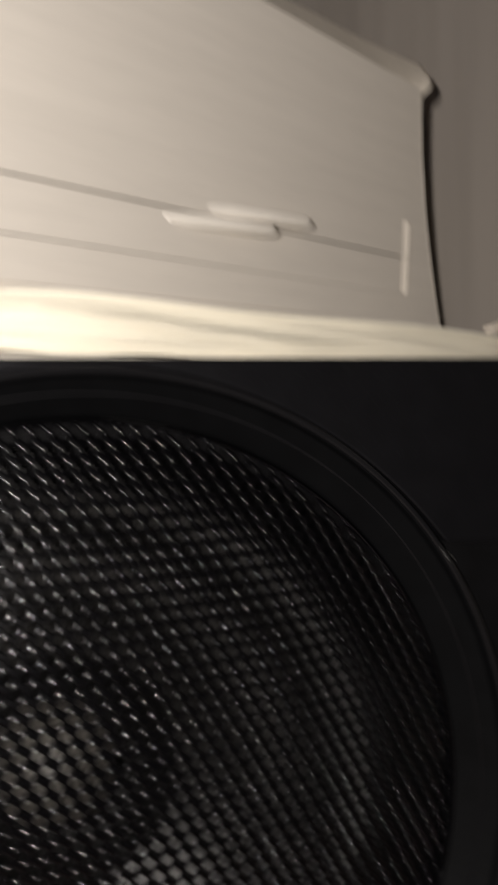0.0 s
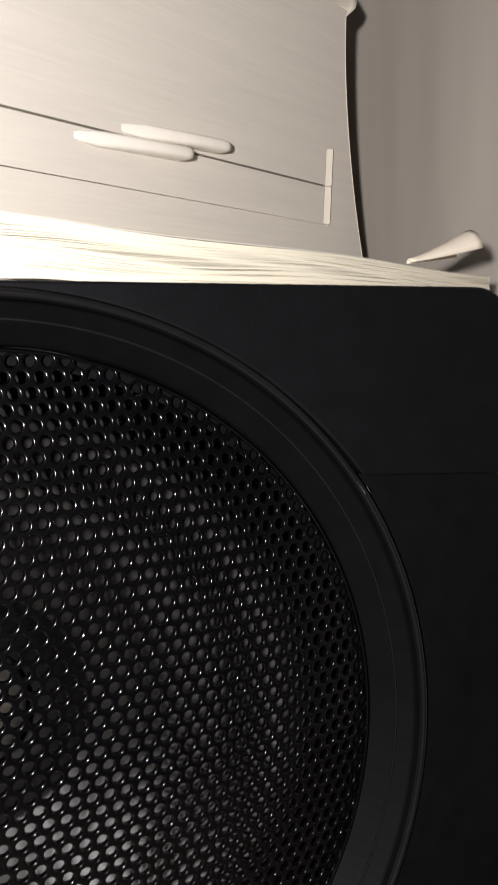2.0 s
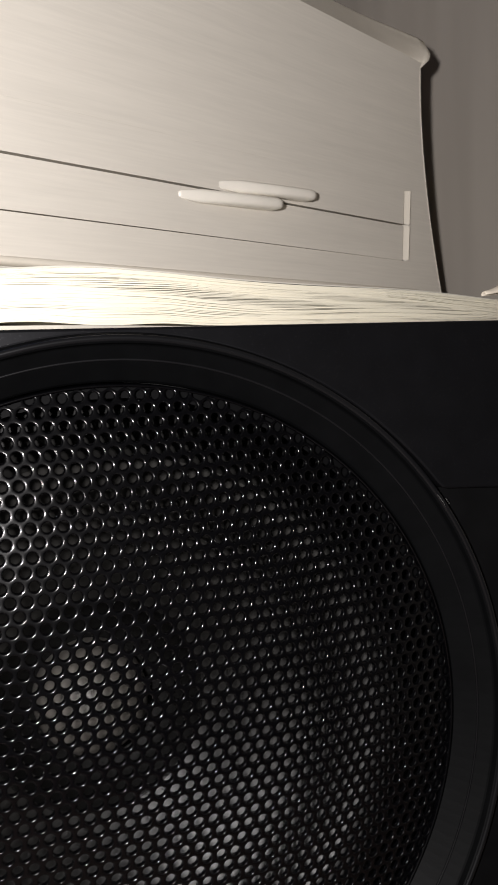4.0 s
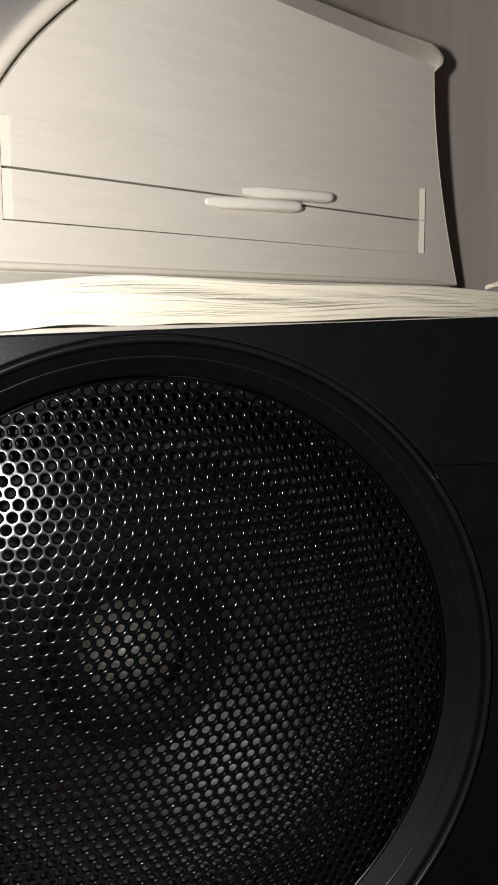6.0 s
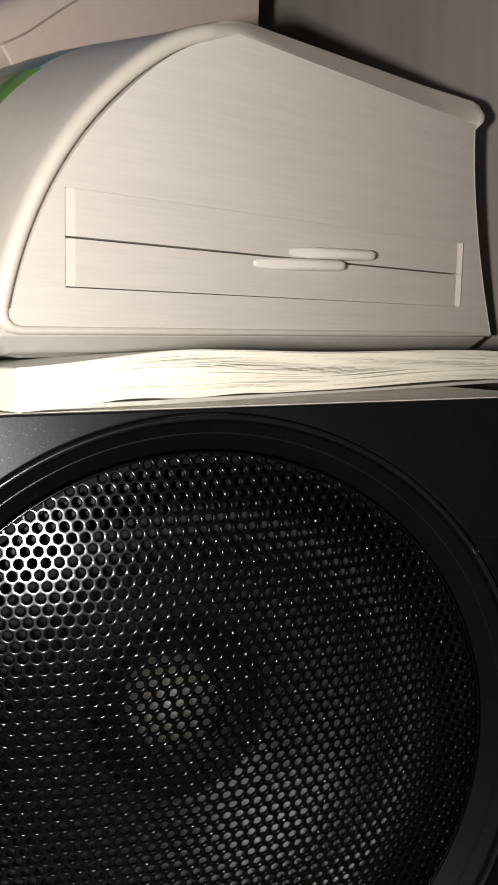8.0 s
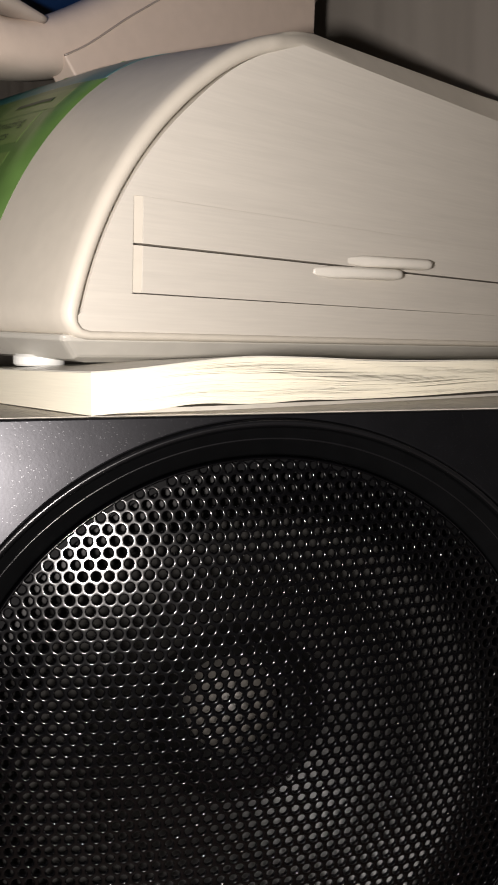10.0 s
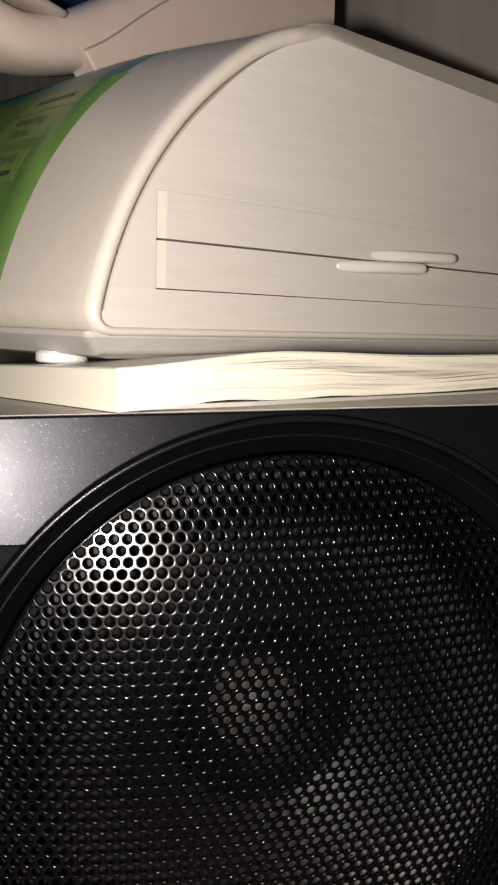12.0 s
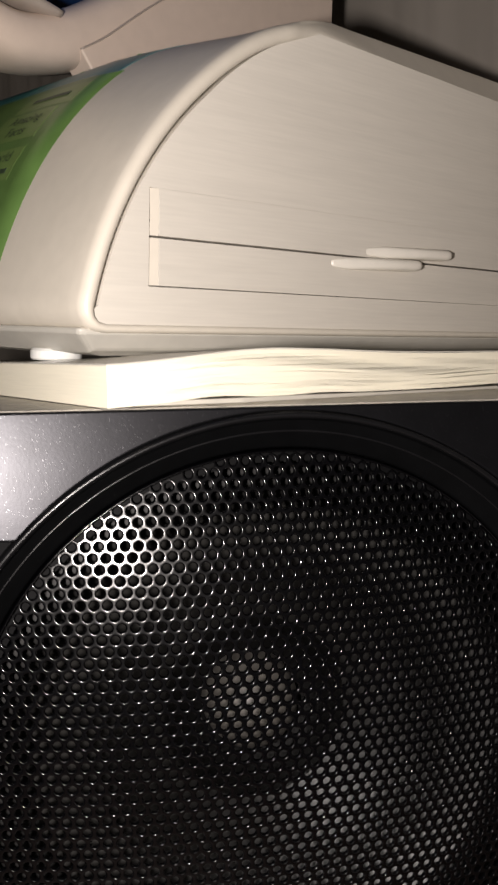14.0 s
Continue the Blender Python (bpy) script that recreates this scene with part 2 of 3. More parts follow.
spart("cabinet", bm, M_BODY, "black plastic cabinet")
spart("top_board", box((-0.0775, 0.0032, TOP - 0.003), (0.0775, 0.160, TOP + 0.0001)), M_TOP, "dusty grey-beige top board", bevel=0.0001)
for sx in (-0.06, 0.06):
    for sy in (0.02, 0.14):
        bm = lathe([(0, 0), (0.008, 0), (0.009, 0.002), (0.009, 0.012), (0, 0.012)], 24)
        bm.transform(Matrix.Translation((sx, sy, BOTTOM - 0.010)) @ Matrix.Rotation(radians(90), 4, "X"))
        spart("rubber_foot", bm, M_BODY)

# bezel ring with a raised lip and a sloping inner lip
spart("bezel_ring", lathe([(RING + 0.0006, 0.010), (RING + 0.0002, 0.0006), (RING, -0.0004), (0.0690, -0.0008), (0.0682, -0.0008), (0.0679, -0.0005), (0.0677, 0.0006),
                           (0.0675, 0.0009), (0.0650, 0.0030), (0.0622, 0.0056), (0.0619, 0.0062), (0.0618, 0.012)], 192),
      M_BEZEL, "matt black bezel ring")


def hoop(radius, y, thick):
    return lathe([(radius + thick * math.cos(radians(a)), y - thick * math.sin(radians(a))) for a in range(0, 360, 30)], 192, closed=True)


spart("trim_hoop", hoop(0.0686, -0.0006, 0.00055), M_LIP, "glossy black trim hoop", smooth=True)
spart("trim_hoop", hoop(0.0654, 0.0027, 0.00022), M_LIP, "glossy black trim hoop", smooth=True)

# glint where the bezel meets the panel's corner, made as pale slivers
bm = bmesh.new()
for off, wide, long in ((0.0, 0.0004, 0.0030), (0.0007, 0.00022, 0.0014)):
    lump = [bm.verts.new((0.0684 * math.cos(a) + off, -0.0013 + d, 0.0684 * math.sin(a) + off * 0.6))
            for a, d in ((radians(34.0), 0.0), (radians(34.0) + wide / 0.0684, 0.0002), (radians(34.0) + long / 0.0684, 0.0001), (radians(34.6) + wide / 0.05, -0.0001))]
    bm.faces.new(lump)
bmesh.ops.solidify(bm, geom=bm.faces[:], thickness=0.0002)
spart("corner_glint", bm, M_GLINT, "small painted glint on the bezel's edge")

# driver behind the mesh
spart("cone", lathe([(0.0497, 0.0128), (0.0480, 0.0140), (0.0400, 0.0188), (0.0300, 0.0252), (0.0208, 0.0315)], 128), M_CONE, "satin dark grey loudspeaker cone", smooth=True)
# the dark ring of shade round the cap is put into the throat's colour
spart("throat", lathe([(0.0210, 0.0313), (0.0202, 0.0322), (0.0180, 0.0355), (0.0150, 0.0388), (0.0110, 0.0396)], 96), M_THROAT, "sunken throat round the dust cap, its shade coloured black", smooth=True)
spart("dust_cap", lathe([(0.0111, 0.0394), (0.0110, 0.0360), (0.0103, 0.0328), (0.0087, 0.0298), (0.0063, 0.0276), (0.0033, 0.0262), (0, 0.0258)], 64),
      M_CAP, "pale grey domed dust cap", smooth=True)

spart("surround", lathe([(0.0620, 0.0110), (0.0605, 0.0112), (0.0580, 0.0098), (0.0555, 0.0092), (0.0530, 0.0097), (0.0494, 0.0126)], 128),
      M_THROAT, "black rubber surround", smooth=True)

# perforated dome
DOME_H, RIM_Y, PITCH = 0.0085, 0.0052, 0.00246
BALL = (HOLE_R ** 2 + DOME_H ** 2) / (2 * DOME_H)


def dome_y(x, z, extra=0.0):
    r2 = min(x * x + z * z, HOLE_R ** 2)
    return RIM_Y - (math.sqrt(BALL ** 2 - r2) - (BALL - DOME_H)) + extra


# the web's section from its flat crest down the rounded wall of a hole: radius, depth
WEB = [(0.00110 - 0.00028 * math.sin(radians(a)), 0.00030 * (1 - math.cos(radians(a)))) for a in (0, 15, 32, 50, 70, 90)] + [(0.00082, 0.0009)]
verts, faces = [], []
NSEG = 12
DEEP = len(WEB) + 1
rows_n = int(HOLE_R / (PITCH * 0.866)) + 2
for row in range(-rows_n, rows_n + 1):
    for col in range(-28, 29):
        hx = (col + (0.5 if row % 2 else 0.0)) * PITCH
        hz = row * PITCH * 0.8660254
        if math.hypot(hx, hz) > HOLE_R - 0.0006:
            continue
        start = len(verts)
        for k in range(NSEG):
            a = 2 * math.pi * k / NSEG + math.pi / 6
            # the cell's hexagon edge
            f = (PITCH / 2) / math.cos((a + math.pi / 6) % (math.pi / 3) - math.pi / 6) * 1.001
            for r, extra in ((f, 0.0), *WEB):
                x, z = hx + r * math.cos(a), hz + r * math.sin(a)
                out = math.hypot(x, z) / (HOLE_R - 0.0003)
                if out > 1:
                    x, z = x / out, z / out
                verts.append((x, dome_y(x, z, extra), z))
        for k in range(NSEG):
            p, q = start + DEEP * k, start + DEEP * ((k + 1) % NSEG)
            for s in range(DEEP - 1):
                faces.append((p + s, q + s, q + s + 1, p + s + 1))
mesh = bpy.data.meshes.new("grille_mesh")
mesh.from_pydata([(x, y, z - (BOTTOM - 0.010)) for x, y, z in verts], [], faces)
mesh.materials.append(M_GRILLE)
mesh.polygons.foreach_set("use_smooth", [True] * len(mesh.polygons))
grille = new("grille", mesh)
grille.parent = speaker
tagged(grille, "domed black steel grille with round holes")
spart("grille_skirt", lathe([(HOLE_R - 0.0024 + 0.0002 * i, dome_y(HOLE_R - 0.0024 + 0.0002 * i, 0, 0.0011)) for i in range(12)], 160), M_BODY, smooth=True)
spart("grille_rim", lathe([(HOLE_R - 0.0006, RIM_Y + 0.0006), (HOLE_R - 0.0006, RIM_Y - 0.0002), (HOLE_R - 0.0004, RIM_Y - 0.0004), (HOLE_R - 0.0002, RIM_Y - 0.0003), (HOLE_R - 0.0001, RIM_Y), (HOLE_R, RIM_Y + 0.003)], 160),
      M_GRILLE, smooth=True)

# ---- book lying on the loudspeaker ----
FORE = Vector((math.cos(radians(25)), math.sin(radians(25)), 0))
BACK = Vector((-math.sin(radians(18)), math.cos(radians(18)), 0))
CORNER = Vector((-0.0335, 0.0012, 0))
LENGTH, DEPTH = 0.205, 0.125
rng = random.Random(4)


def bow(s, a, b):
    """A soft rise between two places along the fore-edge."""
    return math.sin(math.pi * min(1.0, max(0.0, (s - a) / (b - a)))) ** 2


def book_low(s):
    """Height of the underside along the fore-edge: the block bows off its back cover."""
    seat = 0.0008 * max(0.0, 1 - s / 0.02)
    return TOP + 0.0011 - seat + 0.0005 * bow(s, 0.012, 0.038) + 0.0003 * bow(s, 0.041, 0.064) + 0.0005 * bow(s, 0.080, 0.165)


def book_high(s):
    u = min(1.0, s / 0.042)
    return TOP + 0.0080 + 0.0024 * u * u * (3 - 2 * u) + 0.0004 * math.sin(s * 60) - 0.0030 * max(0.0, (s - 0.055) / 0.15)


book = thing("book", "thick paperback book with cream wavy pages lying on the loudspeaker", "book")
book.location = (CORNER.x, CORNER.y, TOP + 0.0002)
BO = Vector(book.location)
NS = 110


def sheet(bm, f0, f1, jut, wob, slack=0.0):
    """One sheaf of pages: a thin wavy slab between two fractions of the block's height."""
    rows = []
    for i in range(NS + 1):
        s = LENGTH * i / NS
        lo, hi = book_low(s), book_high(s)
        loose = min(1.0, max(0.0, (s - 0.005) / 0.022))
        lift = loose * f1 * (1 - f1)
        wave = lift * (0.18 * math.sin(s * 48 + wob) + 0.07 * math.sin(s * 117 + wob * 2.3))
        out = jut * loose * (0.3 + 0.7 * math.sin(s * 37 + wob * 3) ** 2)
        top = f1 - (1 - loose) * 0.0 - loose * (f1 - f0) * (0.02 + slack * max(0.0, math.sin(s * 43 + wob * 9)))
        base = CORNER + FORE * s - BACK * out
        row = []
        for f, d in ((f0, 0.0), (top, 0.0), (f1, DEPTH), (f0, DEPTH)):
            z = lo + (hi - lo) * (f + wave) if d == 0 else TOP + 0.0004 + 0.0078 * f
            p = base + BACK * d
            row.append(bm.verts.new((p.x - BO.x, p.y - BO.y, z - BO.z)))
        rows.append(row)
    for a, b in zip(rows, rows[1:]):
        for i in range(4):
            bm.faces.new((a[i], b[i], b[(i + 1) % 4], a[(i + 1) % 4]))
    bm.faces.new(rows[0])
    bm.faces.new(rows[-1][::-1])


cuts = [0.0]
while cuts[-1] < 1.0:
    cuts.append(cuts[-1] + rng.uniform(0.009, 0.026))
cuts[-1] = 1.0
phase = 0.0
for f0, f1 in zip(cuts, cuts[1:]):
    phase += rng.uniform(-0.22, 0.28)
    bm = bmesh.new()
    sheet(bm, f0, f1, rng.uniform(0.0, 0.0004), phase, 0.22 if rng.random() < 0.24 else 0.03)
    part("page_sheaf", bm, M_PAGE, book)
bm = bmesh.new()
sheet(bm, 1.005, 1.035, 0.0002, 0.3)
part("cover", bm, M_COVER, book, "thin pale card cover")

bm = bmesh.new()
rows = []
for i in range(41):
    s = LENGTH * i / 40
    p = CORNER + FORE * (s + 0.006 * (1 - i / 40)) - BACK * (0.0002 - 0.005 * max(0.0, 1 - s / 0.025))
    q = p + BACK * DEPTH
    lift = 0.00015 * math.sin(s * 55)
    rows.append([bm.verts.new((v.x - BO.x, v.y - BO.y, z - BO.z)) for v, z in ((p, TOP + 0.00015), (p, TOP + 0.0009 + lift), (q, TOP + 0.0009), (q, TOP + 0.00015))])
for a, b in zip(rows, rows[1:]):
    for i in range(4):
        bm.faces.new((a[i], b[i], b[(i + 1) % 4], a[(i + 1) % 4]))
bm.faces.new(rows[0])
bm.faces.new(rows[-1][::-1])
part("back_cover", bm, M_BACK, book, "thin pale card back cover")

# ---- paper slip curled at the end of the book ----
slip = thing("paper_slip", "curled cream paper slip standing on the book by the wall", "paper")
slip.location = (0.112, 0.0685, TOP + 0.0085)
bm = bmesh.new()
grid = []
for i in range(13):
    u = i / 12
    row = []
    for j in range(9):
        v = j / 8
        ang = radians(-20 + 200 * v)
        r = 0.0006 + 0.0046 * u ** 1.2
        row.append(bm.verts.new((0.0225 * u, 0.006 * u + r * math.cos(ang), r * (1 + math.sin(ang)) * (0.9 if v < 1 else 0.9))))
    grid.append(row)
for a, b in zip(grid, grid[1:]):
    for i in range(8):
        bm.faces.new((a[i], a[i + 1], b[i + 1], b[i]))
ob = part("curl", bm, M_PAPER, slip, smooth=True)
sol = ob.modifiers.new("thickness", "SOLIDIFY")
sol.thickness = 0.0004

# ---- interactive globe on its console ----
globe = thing("interactive_globe", "ivory plastic talking globe console with green label and blue globe", "globe", BASE)
CX, CZ, CR = 0.0768, -0.0253, 0.0973
LEN = 0.235


def arc_r(a):
    """The curved front's radius: a little fuller near the shoulder."""
    return CR + 0.0010 * math.exp(-((a - 115) / 11) ** 2)


def crown(y):
    """How far the shoulder swells along the console."""
    u = min(1.0, max(0.0, y / 0.065))
    return 0.0038 * u * u * (3 - 2 * u)


def swell(a):
    u = min(1.0, max(0.0, (160 - a) / 40))
    return u * u * (3 - 2 * u)


def console_outline():
    """(x, z, bead width) round the console's side, anticlockwise from the lower left."""
    pts = []
    for i in range(41):
        d = 167.5 - (167.5 - 98) * i / 40
        a = radians(d)
        pts.append((CX + arc_r(d) * math.cos(a), CZ + arc_r(d) * math.sin(a), 0.0038 + 0.0012 * (i / 40) ** 3))
    for i in range(1, 13):
        u = i / 12
        pts.append((0.0633 + (0.1725 - 0.0633) * u, 0.0711 - 0.0002 * u, 0.0052 + 0.0030 * u))
    pts.append((0.1752, 0.0702, 0.0072))
    pts.append((0.1766, 0.0680, 0.0058))
    pts.append((0.1758, 0.0652, 0.0040))
    for i in range(13):
        u = i / 12
        z = 0.0610 + (-0.0095 - 0.0610) * u
        pts.append((0.1706 + 0.0185 * u ** 1.7, z, 0.0004))
    pts.append((0.1880, -0.0106, 0.001))
    for i in range(1, 13):
        u = i / 12
        pts.append((0.1880 + (-0.0115 - 0.1880) * u, -0.0107, 0.0021))
    pts += [(-0.0145, -0.0102, 0.0024), (-0.0167, -0.0088, 0.0029), (-0.0179, -0.0067, 0.0034)]
    return pts


OUT = console_outline()


def inset(pts, k, extra=0.0):
    """The outline moved inwards by k times each point's bead width, plus extra."""
    res, n = [], len(pts)
    for i in range(n):
        (x0, z0, _), (x1, z1, _) = pts[i - 1], pts[(i + 1) % n]
        d = Vector((x1 - x0, z1 - z0)).normalized()
        w = pts[i][2] * k + extra
        res.append((pts[i][0] + d.y * w, pts[i][1] - d.x * w))
    corner = Vector((0.1712, 0.0626))  # the panel's upper corner by the wall
    for i in (52, 53, 54, 55):
        v = Vector(pts[i][:2]).lerp(corner, k)
        res[i] = (v.x, v.y)
    # the inner line comes to a point where the curved end meets the roof
    first, peak, last = 32, 38, 46
    p, q = Vector(res[first]), Vector(res[last])
    dp, dq = p - Vector(res[first - 1]), q - Vector(res[last + 1])
    t = ((q.x - p.x) * dq.y - (q.y - p.y) * dq.x) / (dp.x * dq.y - dp.y * dq.x)
    tip = p + dp * t
    for i in range(first + 1, last):
        v = p.lerp(tip, (i - first) / (peak - first)) if i <= peak else tip.lerp(q, (i - peak) / (last - peak))
        v = Vector(res[i]).lerp(v, k)
        res[i] = (v.x, v.y)
    return res


# shell: a rounded bead round the side, then the long curved body
rings = []
for k, y in ((1.0, 0.014), (1.0, 0.0004), (0.93, -0.0005), (0.75, -0.0010), (0.5, -0.0012), (0.25, -0.0008), (0.06, 0.0003), (0.0, 0.0016), *((0.0, 0.006 * i) for i in range(1, 12)), (0.0, LEN)):
    ring = []
    for i, ((x, z), (_, _, w)) in enumerate(zip(inset(OUT, k), OUT)):
        a = math.degrees(math.atan2(z - CZ, x - CX))
        h = crown(y) * swell(max(a, 98)) if z > -0.004 and x < 0.17 else 0.0
        ca = math.cos(radians(max(a, 90.0)))
        roof = min(1.0, max(0.0, (i - 33) / 8), max(0.0, (54 - i) / 5))  # along the roof the bead turns into a chamfer
        depth = y * min(1.0, w / 0.003) if y < 0 else y
        if k > 0 and y < 0.003:
            depth = depth * (1 - roof) + roof * (0.0002 + 0.0060 * (1 - k))
        elif k == 0:
            depth = max(depth, 0.0062 * roof + 0.02 * depth)
        ring.append((x + h * ca, depth, z + h * (math.sin(radians(a)) if a > 90 else 1.0) + 0.0015 * roof * (1 - k)))
    rings.append(ring)
bm = loft(rings, cap=False)
bm.verts.ensure_lookup_table()
n = len(OUT)
bm.faces.new([bm.verts[len(bm.verts) - n + i] for i in range(n)])
shell = part("console_shell", bm, M_IVORY, globe, "smooth ivory plastic shell", smooth=True)
shell.data.polygons[len(shell.data.polygons) - 1].use_smooth = False

inner = inset(OUT, 1.0)
panel_line = []
for i, (x, z) in enumerate(inner):
    gap = 0.0009 if i < 22 else max(-0.0002, 0.0009 - 0.0001 * (i - 21))
    (x0, z0, _), (x1, z1, _) = OUT[i - 1], OUT[(i + 1) % n]
    d = Vector((x1 - x0, z1 - z0)).normalized()
    panel_line.append((x + d.y * gap, z - d.x * gap))
H_MID, H_TOP, DOOR_L, DOOR_R = 0.0112, 0.0220, 0.0026, 0.1624


def cut(ob, bm):
    """Take the solid bm out of ob's mesh for good."""
    tool = new("cutter", mesh_of("cutter", bm, M_BODY))
    tool.parent = ob.parent
    mod = ob.modifiers.new("cut", "BOOLEAN")
    mod.object, mod.operation, mod.solver = tool, "DIFFERENCE", "EXACT"
    bpy.context.view_layer.update()
    me = bpy.data.meshes.new_from_object(ob.evaluated_get(bpy.context.evaluated_depsgraph_get()))
    ob.modifiers.remove(mod)
    ob.data = me
    bpy.data.objects.remove(tool)


side = part("side_panel", prism(panel_line, 0.0, 0.0044), M_FACE, globe, "ivory brushed side panel")
cut(side, box((0.0, -0.01, 0.0), (0.1655, 0.01, H_TOP)))
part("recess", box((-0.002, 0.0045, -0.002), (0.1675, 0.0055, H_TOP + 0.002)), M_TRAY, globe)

# two storage doors with finger tabs


def finger_tab(x0, x1, z0, z1, rise, climb=0.0012):
    """A pillow that ramps up from the door to a blunt end, climbing a little along its length."""
    secs, mid, half = [], (z0 + z1) / 2, (z1 - z0) / 2
    for i in range(25):
        u = i / 24
        end = math.sqrt(max(0.0, 1 - (max(0.0, u - 0.90) / 0.101) ** 2))
        h = half * min(1.0, 0.35 + 0.65 * (u / 0.2) ** 0.7) * max(0.12, end)
        p = rise * math.sin(min(1.0, u / 0.85) * math.pi / 2) * max(0.2, end ** 0.5)
        ring = []
        for k in range(13):
            a = math.pi * k / 12
            c = math.copysign(abs(math.cos(a)) ** 0.6, math.cos(a))
            ring.append((x0 + (x1 - x0) * u, -0.0001 - p * math.sin(a) ** 0.6, mid + (u - 0.5) * climb + h * c))
        secs.append(ring)
    return loft(secs)


for lo, hi, tab in ((0.0003, H_MID - 0.00026, (0.0600, 0.0972, 0.0079, 0.0113)), (H_MID + 0.00026, H_TOP - 0.00004, (0.0742, 0.1118, 0.0118, 0.0152))):
    door = part("storage_door", prism(((DOOR_L, lo), (DOOR_R, lo * 0.1 if lo < 0.002 else lo), (DOOR_R, hi), (DOOR_L, hi)), -0.0002, 0.0042), M_FACE, globe, "long flush ivory storage door", bevel=0.00006)
    part("finger_tab", finger_tab(*tab, 0.0044), M_TAB, door, "raised oval finger tab", smooth=True)
    for x0, x1, y0, y1 in ((0.0003, 0.0025, 0.0004, -0.0002), (0.1628, 0.1646, 0.0006, -0.0012)):
        bm = bmesh.new()
        low = [bm.verts.new((x, y, lo)) for x, y in ((x0, y0), (x1, y1), (x1, 0.0042), (x0, 0.0042))]
        high = [bm.verts.new((x, y, hi)) for x, y in ((x0, y0), (x1, y1), (x1, 0.0042), (x0, 0.0042))]
        bm.faces.new(low)
        bm.faces.new(high[::-1])
        for i in range(4):
            bm.faces.new((low[i], high[i], high[(i + 1) % 4], low[(i + 1) % 4]))
        part("end_strip", bm, M_IVORY, door)

# tray under the console, drawn in towards its base
tray = []
for k, z in ((0.0, -0.0095), (0.0010, -0.0110), (0.0060, -0.0152), (0.0110, -0.0160)):
    tray.append([(x, y, z) for x, y in ((-0.0182 + k, 0.0005 + k * 0.7), (0.1885 - k, 0.0005 + k * 0.7), (0.1885 - k, LEN - 0.002 - k), (-0.0182 + k, LEN - 0.002 - k))])
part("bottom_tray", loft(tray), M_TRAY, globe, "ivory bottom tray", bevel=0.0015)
for fx, fy in ((-0.0085, 0.026), (0.168, 0.014), (-0.002, 0.21), (0.168, 0.21)):
    bm = lathe([(0, 0.0), (0.0058, 0.0), (0.0062, 0.0004), (0.0062, 0.0022), (0.0055, 0.0028), (0, 0.0028)], 32)
    bm.transform(Matrix.Translation((fx, fy, -0.0176)) @ Matrix.Rotation(radians(90), 4, "X"))
    part("foot", bm, M_FOOT, globe, "small round clear silicone foot", smooth=False)


def on_arc(a, y, lift):
    return (CX + (arc_r(a) + lift + crown(y) * swell(a)) * math.cos(radians(a)), y, CZ + (arc_r(a) + lift + crown(y) * swell(a)) * math.sin(radians(a)))


def arc_patch(a0, a1, y0, y1, lift, steps=24):
    """A thin skin on the curved front, between two angles and two depths."""
    bm = bmesh.new()
    across = [(y0, 0.0)] + [(y0 + (y1 - y0) * j / 14, lift) for j in range(15)] + [(y1, 0.0)]
    rows = [[bm.verts.new(on_arc(a0 + (a1 - a0) * i / steps, y, h)) for y, h in across] for i in range(steps + 1)]
    for a, b in zip(rows, rows[1:]):
        for i in range(len(across) - 1):
            bm.faces.new((a[i], b[i], b[i + 1], a[i + 1]))
    return bm


label = part("control_label", arc_patch(165.6, 123.5, 0.041, 0.200, 0.00012), M_GREEN, globe, "glossy green printed touch label", smooth=True)
part("title_band", arc_patch(123.5, 106, 0.043, 0.200, 0.00014), M_TEAL, label, "teal printed band")
for a0, a1, y0, y1 in ((131, 125.5, 0.051, 0.082), (138.5, 131.5, 0.056, 0.084), (147, 140.5, 0.056, 0.086)):
    part("touch_patch", arc_patch(a0, a1, y0, y1, 0.00016, 6), M_LIME, label, "pale lime touch patch")


def lettering(text, a_mid, y_mid, size, parent):
    """Printed words wrapped on the curved label, read from outside."""
    cu = bpy.data.curves.new("words", "FONT")
    cu.body, cu.size, cu.align_x, cu.align_y = text, size, "CENTER", "CENTER"
    tmp = new("words", cu)
    bpy.context.view_layer.update()
    me = bpy.data.meshes.new_from_object(tmp.evaluated_get(bpy.context.evaluated_depsgraph_get()))
    bpy.data.objects.remove(tmp)
    for v in me.vertices:
        v.co = on_arc(a_mid - math.degrees(v.co.y / CR), y_mid - v.co.x, 0.00032)
    me.materials.append(M_INK)
    ob = new("printed_words", me)
    ob.parent = parent
    return ob


lettering("Amazing\nFacts", 135.0, 0.069, 0.0050, label)
lettering("World", 142.3, 0.0675, 0.0052, label)
for a, y0, y1 in ((128.2, 0.057, 0.076), (145.2, 0.059, 0.077), (113.5, 0.055, 0.085)):
    part("print_bar", arc_patch(a + 0.5, a - 0.5, y0, y1, 0.00032, 3), M_INK if a > 114 else M_LIME, label)


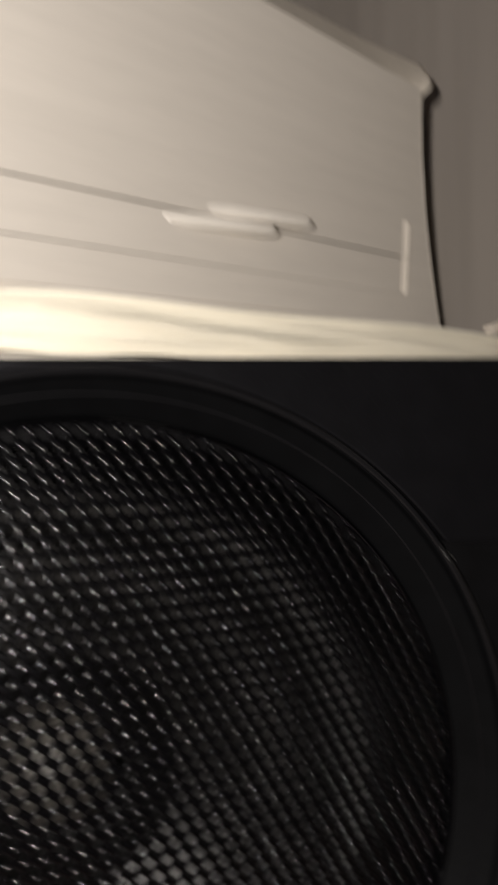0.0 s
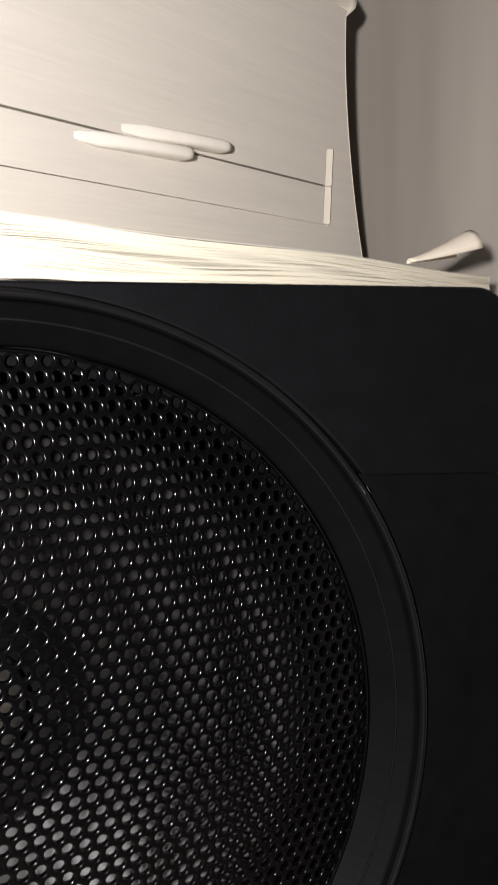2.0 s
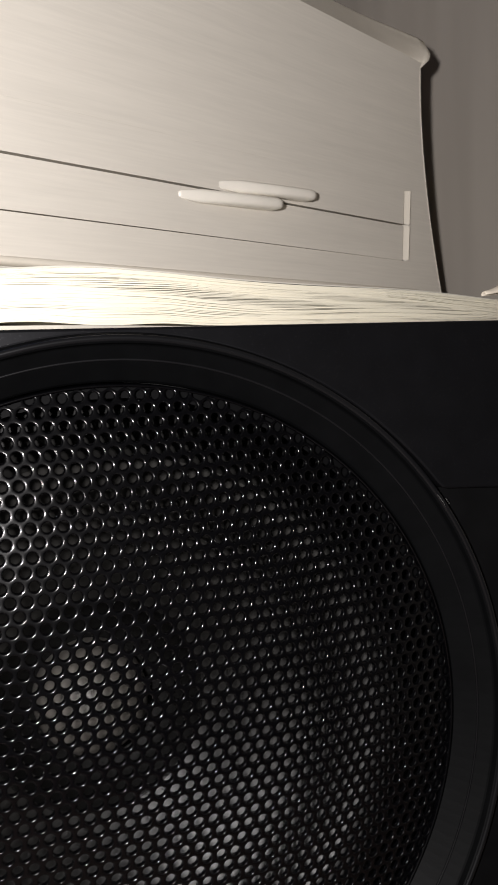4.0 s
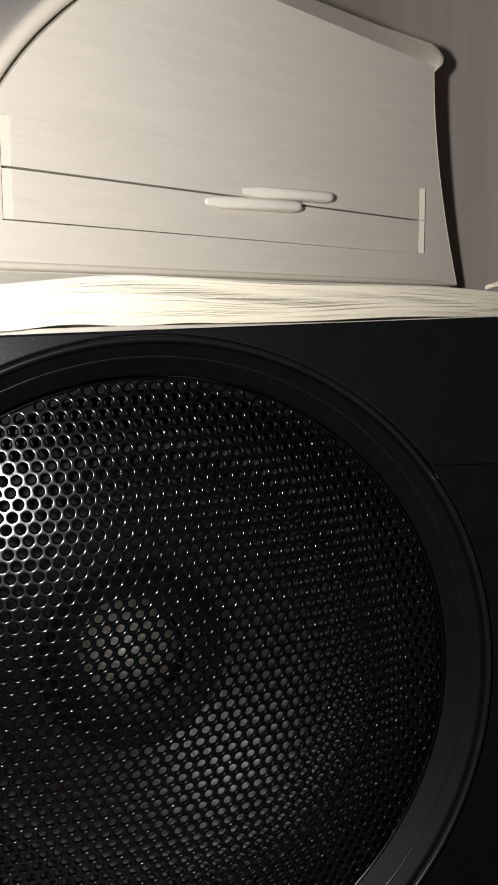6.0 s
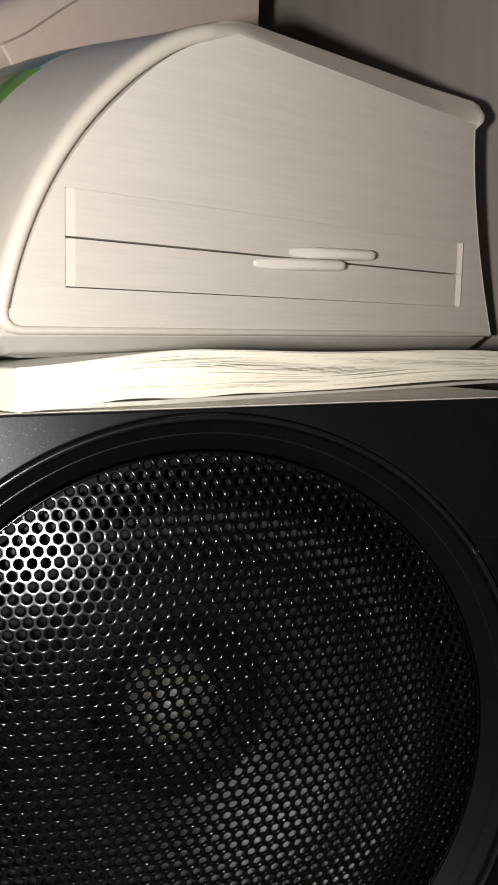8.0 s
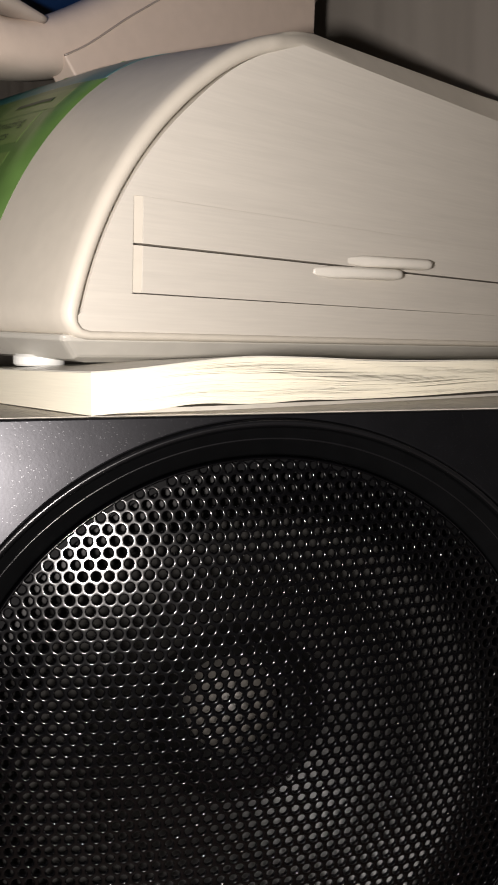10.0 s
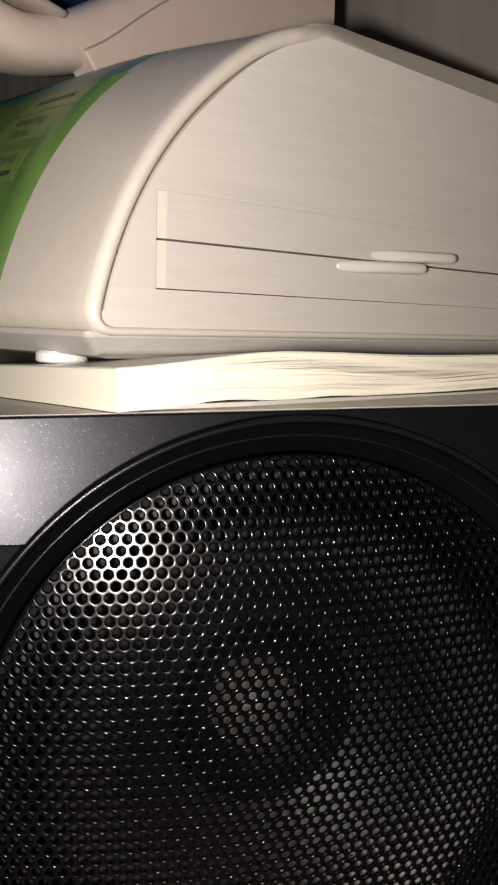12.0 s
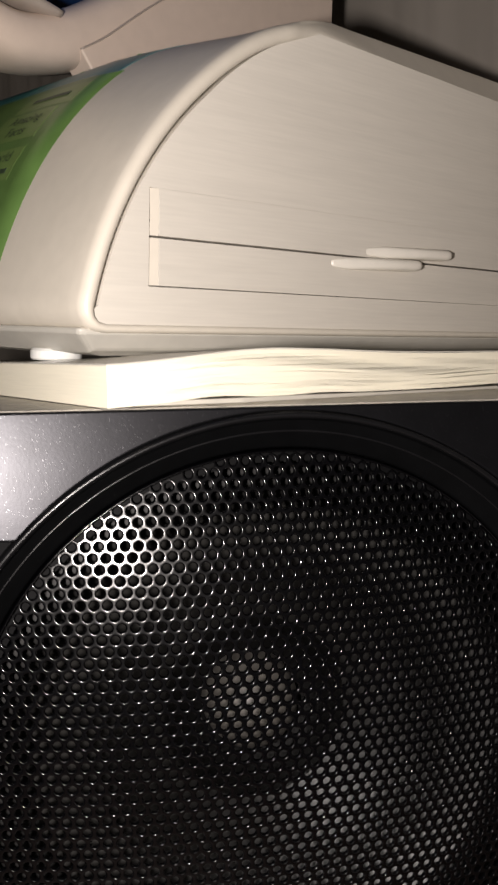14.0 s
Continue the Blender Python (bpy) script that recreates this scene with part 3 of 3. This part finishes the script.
def swept(points, ry):
    """A limb through (x, z, half height) at depth y, elliptical in section."""
    secs = []
    fine = []
    for i in range(len(points) - 1):
        p0, p1, p2, p3 = (Vector(points[min(max(k, 0), len(points) - 1)]) for k in (i - 1, i, i + 1, i + 2))
        for u in (0.0, 0.2, 0.4, 0.6, 0.8):
            fine.append(0.5 * (2 * p1 + (p2 - p0) * u + (2 * p0 - 5 * p1 + 4 * p2 - p3) * u ** 2 + (3 * p1 - p0 - 3 * p2 + p3) * u ** 3))
    points = fine + [Vector(points[-1])]
    m = len(points)
    for i, (x, y, z, h) in enumerate(points):
        a, b = points[max(0, i - 1)], points[min(m - 1, i + 1)]
        d = Vector((b[0] - a[0], 0, b[2] - a[2])).normalized()
        up = Vector((-d.z, 0, d.x))
        ring = []
        for k in range(20):
            t = 2 * math.pi * k / 20
            c, s = math.cos(t), math.sin(t)
            c, s = math.copysign(abs(c) ** 0.7, c), math.copysign(abs(s) ** 0.7, s)
            ring.append(Vector((x, y, z)) + up * h * s + Vector((0, ry * c, 0)))
        secs.append(ring)
    return loft(secs)


part("meridian_arm", swept([(-0.040, 0.10, 0.1200, 0.0085), (-0.028, 0.10, 0.1050, 0.0085), (-0.014, 0.10, 0.0915, 0.0082), (0.0, 0.10, 0.0818, 0.0080), (0.012, 0.10, 0.0775, 0.0080),
                            (0.022, 0.10, 0.0770, 0.0082), (0.034, 0.10, 0.0795, 0.0090), (0.05, 0.10, 0.0860, 0.0106), (0.07, 0.10, 0.0965, 0.0130), (0.088, 0.10, 0.1085, 0.0180),
                            (0.106, 0.10, 0.121, 0.0265), (0.124, 0.10, 0.139, 0.036), (0.141, 0.10, 0.166, 0.040), (0.150, 0.10, 0.200, 0.036)], 0.014),
     M_ARM, globe, "cream plastic swooping globe arm", smooth=True)
part("arm_seam", swept([(0.036, 0.0856, 0.0757, 0.0003), (0.045, 0.0856, 0.0812, 0.0003), (0.06, 0.0856, 0.0927, 0.0003),
                        (0.08, 0.0856, 0.1072, 0.0003), (0.096, 0.0856, 0.1237, 0.0003), (0.11, 0.0856, 0.1437, 0.0003)], 0.0005), M_PIVOT, globe, "thin moulding seam", smooth=True)
part("pivot_bar", swept([(-0.035, 0.092, 0.104, 0.0030), (-0.015, 0.092, 0.0985, 0.0030), (0.003, 0.092, 0.0920, 0.0030), (0.016, 0.092, 0.0880, 0.0026), (0.030, 0.092, 0.0850, 0.0015)], 0.006),
     M_PIVOT, globe, "taupe pivot bar", smooth=True)
part("arm_neck", prism([(0.048, 0.060), (0.133, 0.060), (0.137, 0.080), (0.150, 0.105), (0.150, 0.125), (0.108, 0.136), (0.096, 0.1237), (0.080, 0.1072), (0.060, 0.0927), (0.045, 0.0812), (0.036, 0.0757)], 0.0858, 0.098),
     M_ARM, globe, "flat cream cheek of the arm, standing on the console", bevel=0.0008)
bm = lathe([(0, -0.004), (0.0035, -0.004), (0.0050, -0.0025), (0.0055, 0.0), (0.0055, 0.010), (0, 0.010)], 32)
bm.transform(Matrix.Translation((-0.012, 0.084, 0.0915)))
part("pivot_knob", bm, M_ARM, globe, "small cream pivot knob", smooth=True)
bm = bmesh.new()
bmesh.ops.create_uvsphere(bm, u_segments=96, v_segments=48, radius=0.118)
bm.transform(Matrix.Translation((0.045, 0.135, 0.222)))
part("globe_ball", bm, M_BLUE, globe, "glossy blue globe ball", smooth=True)
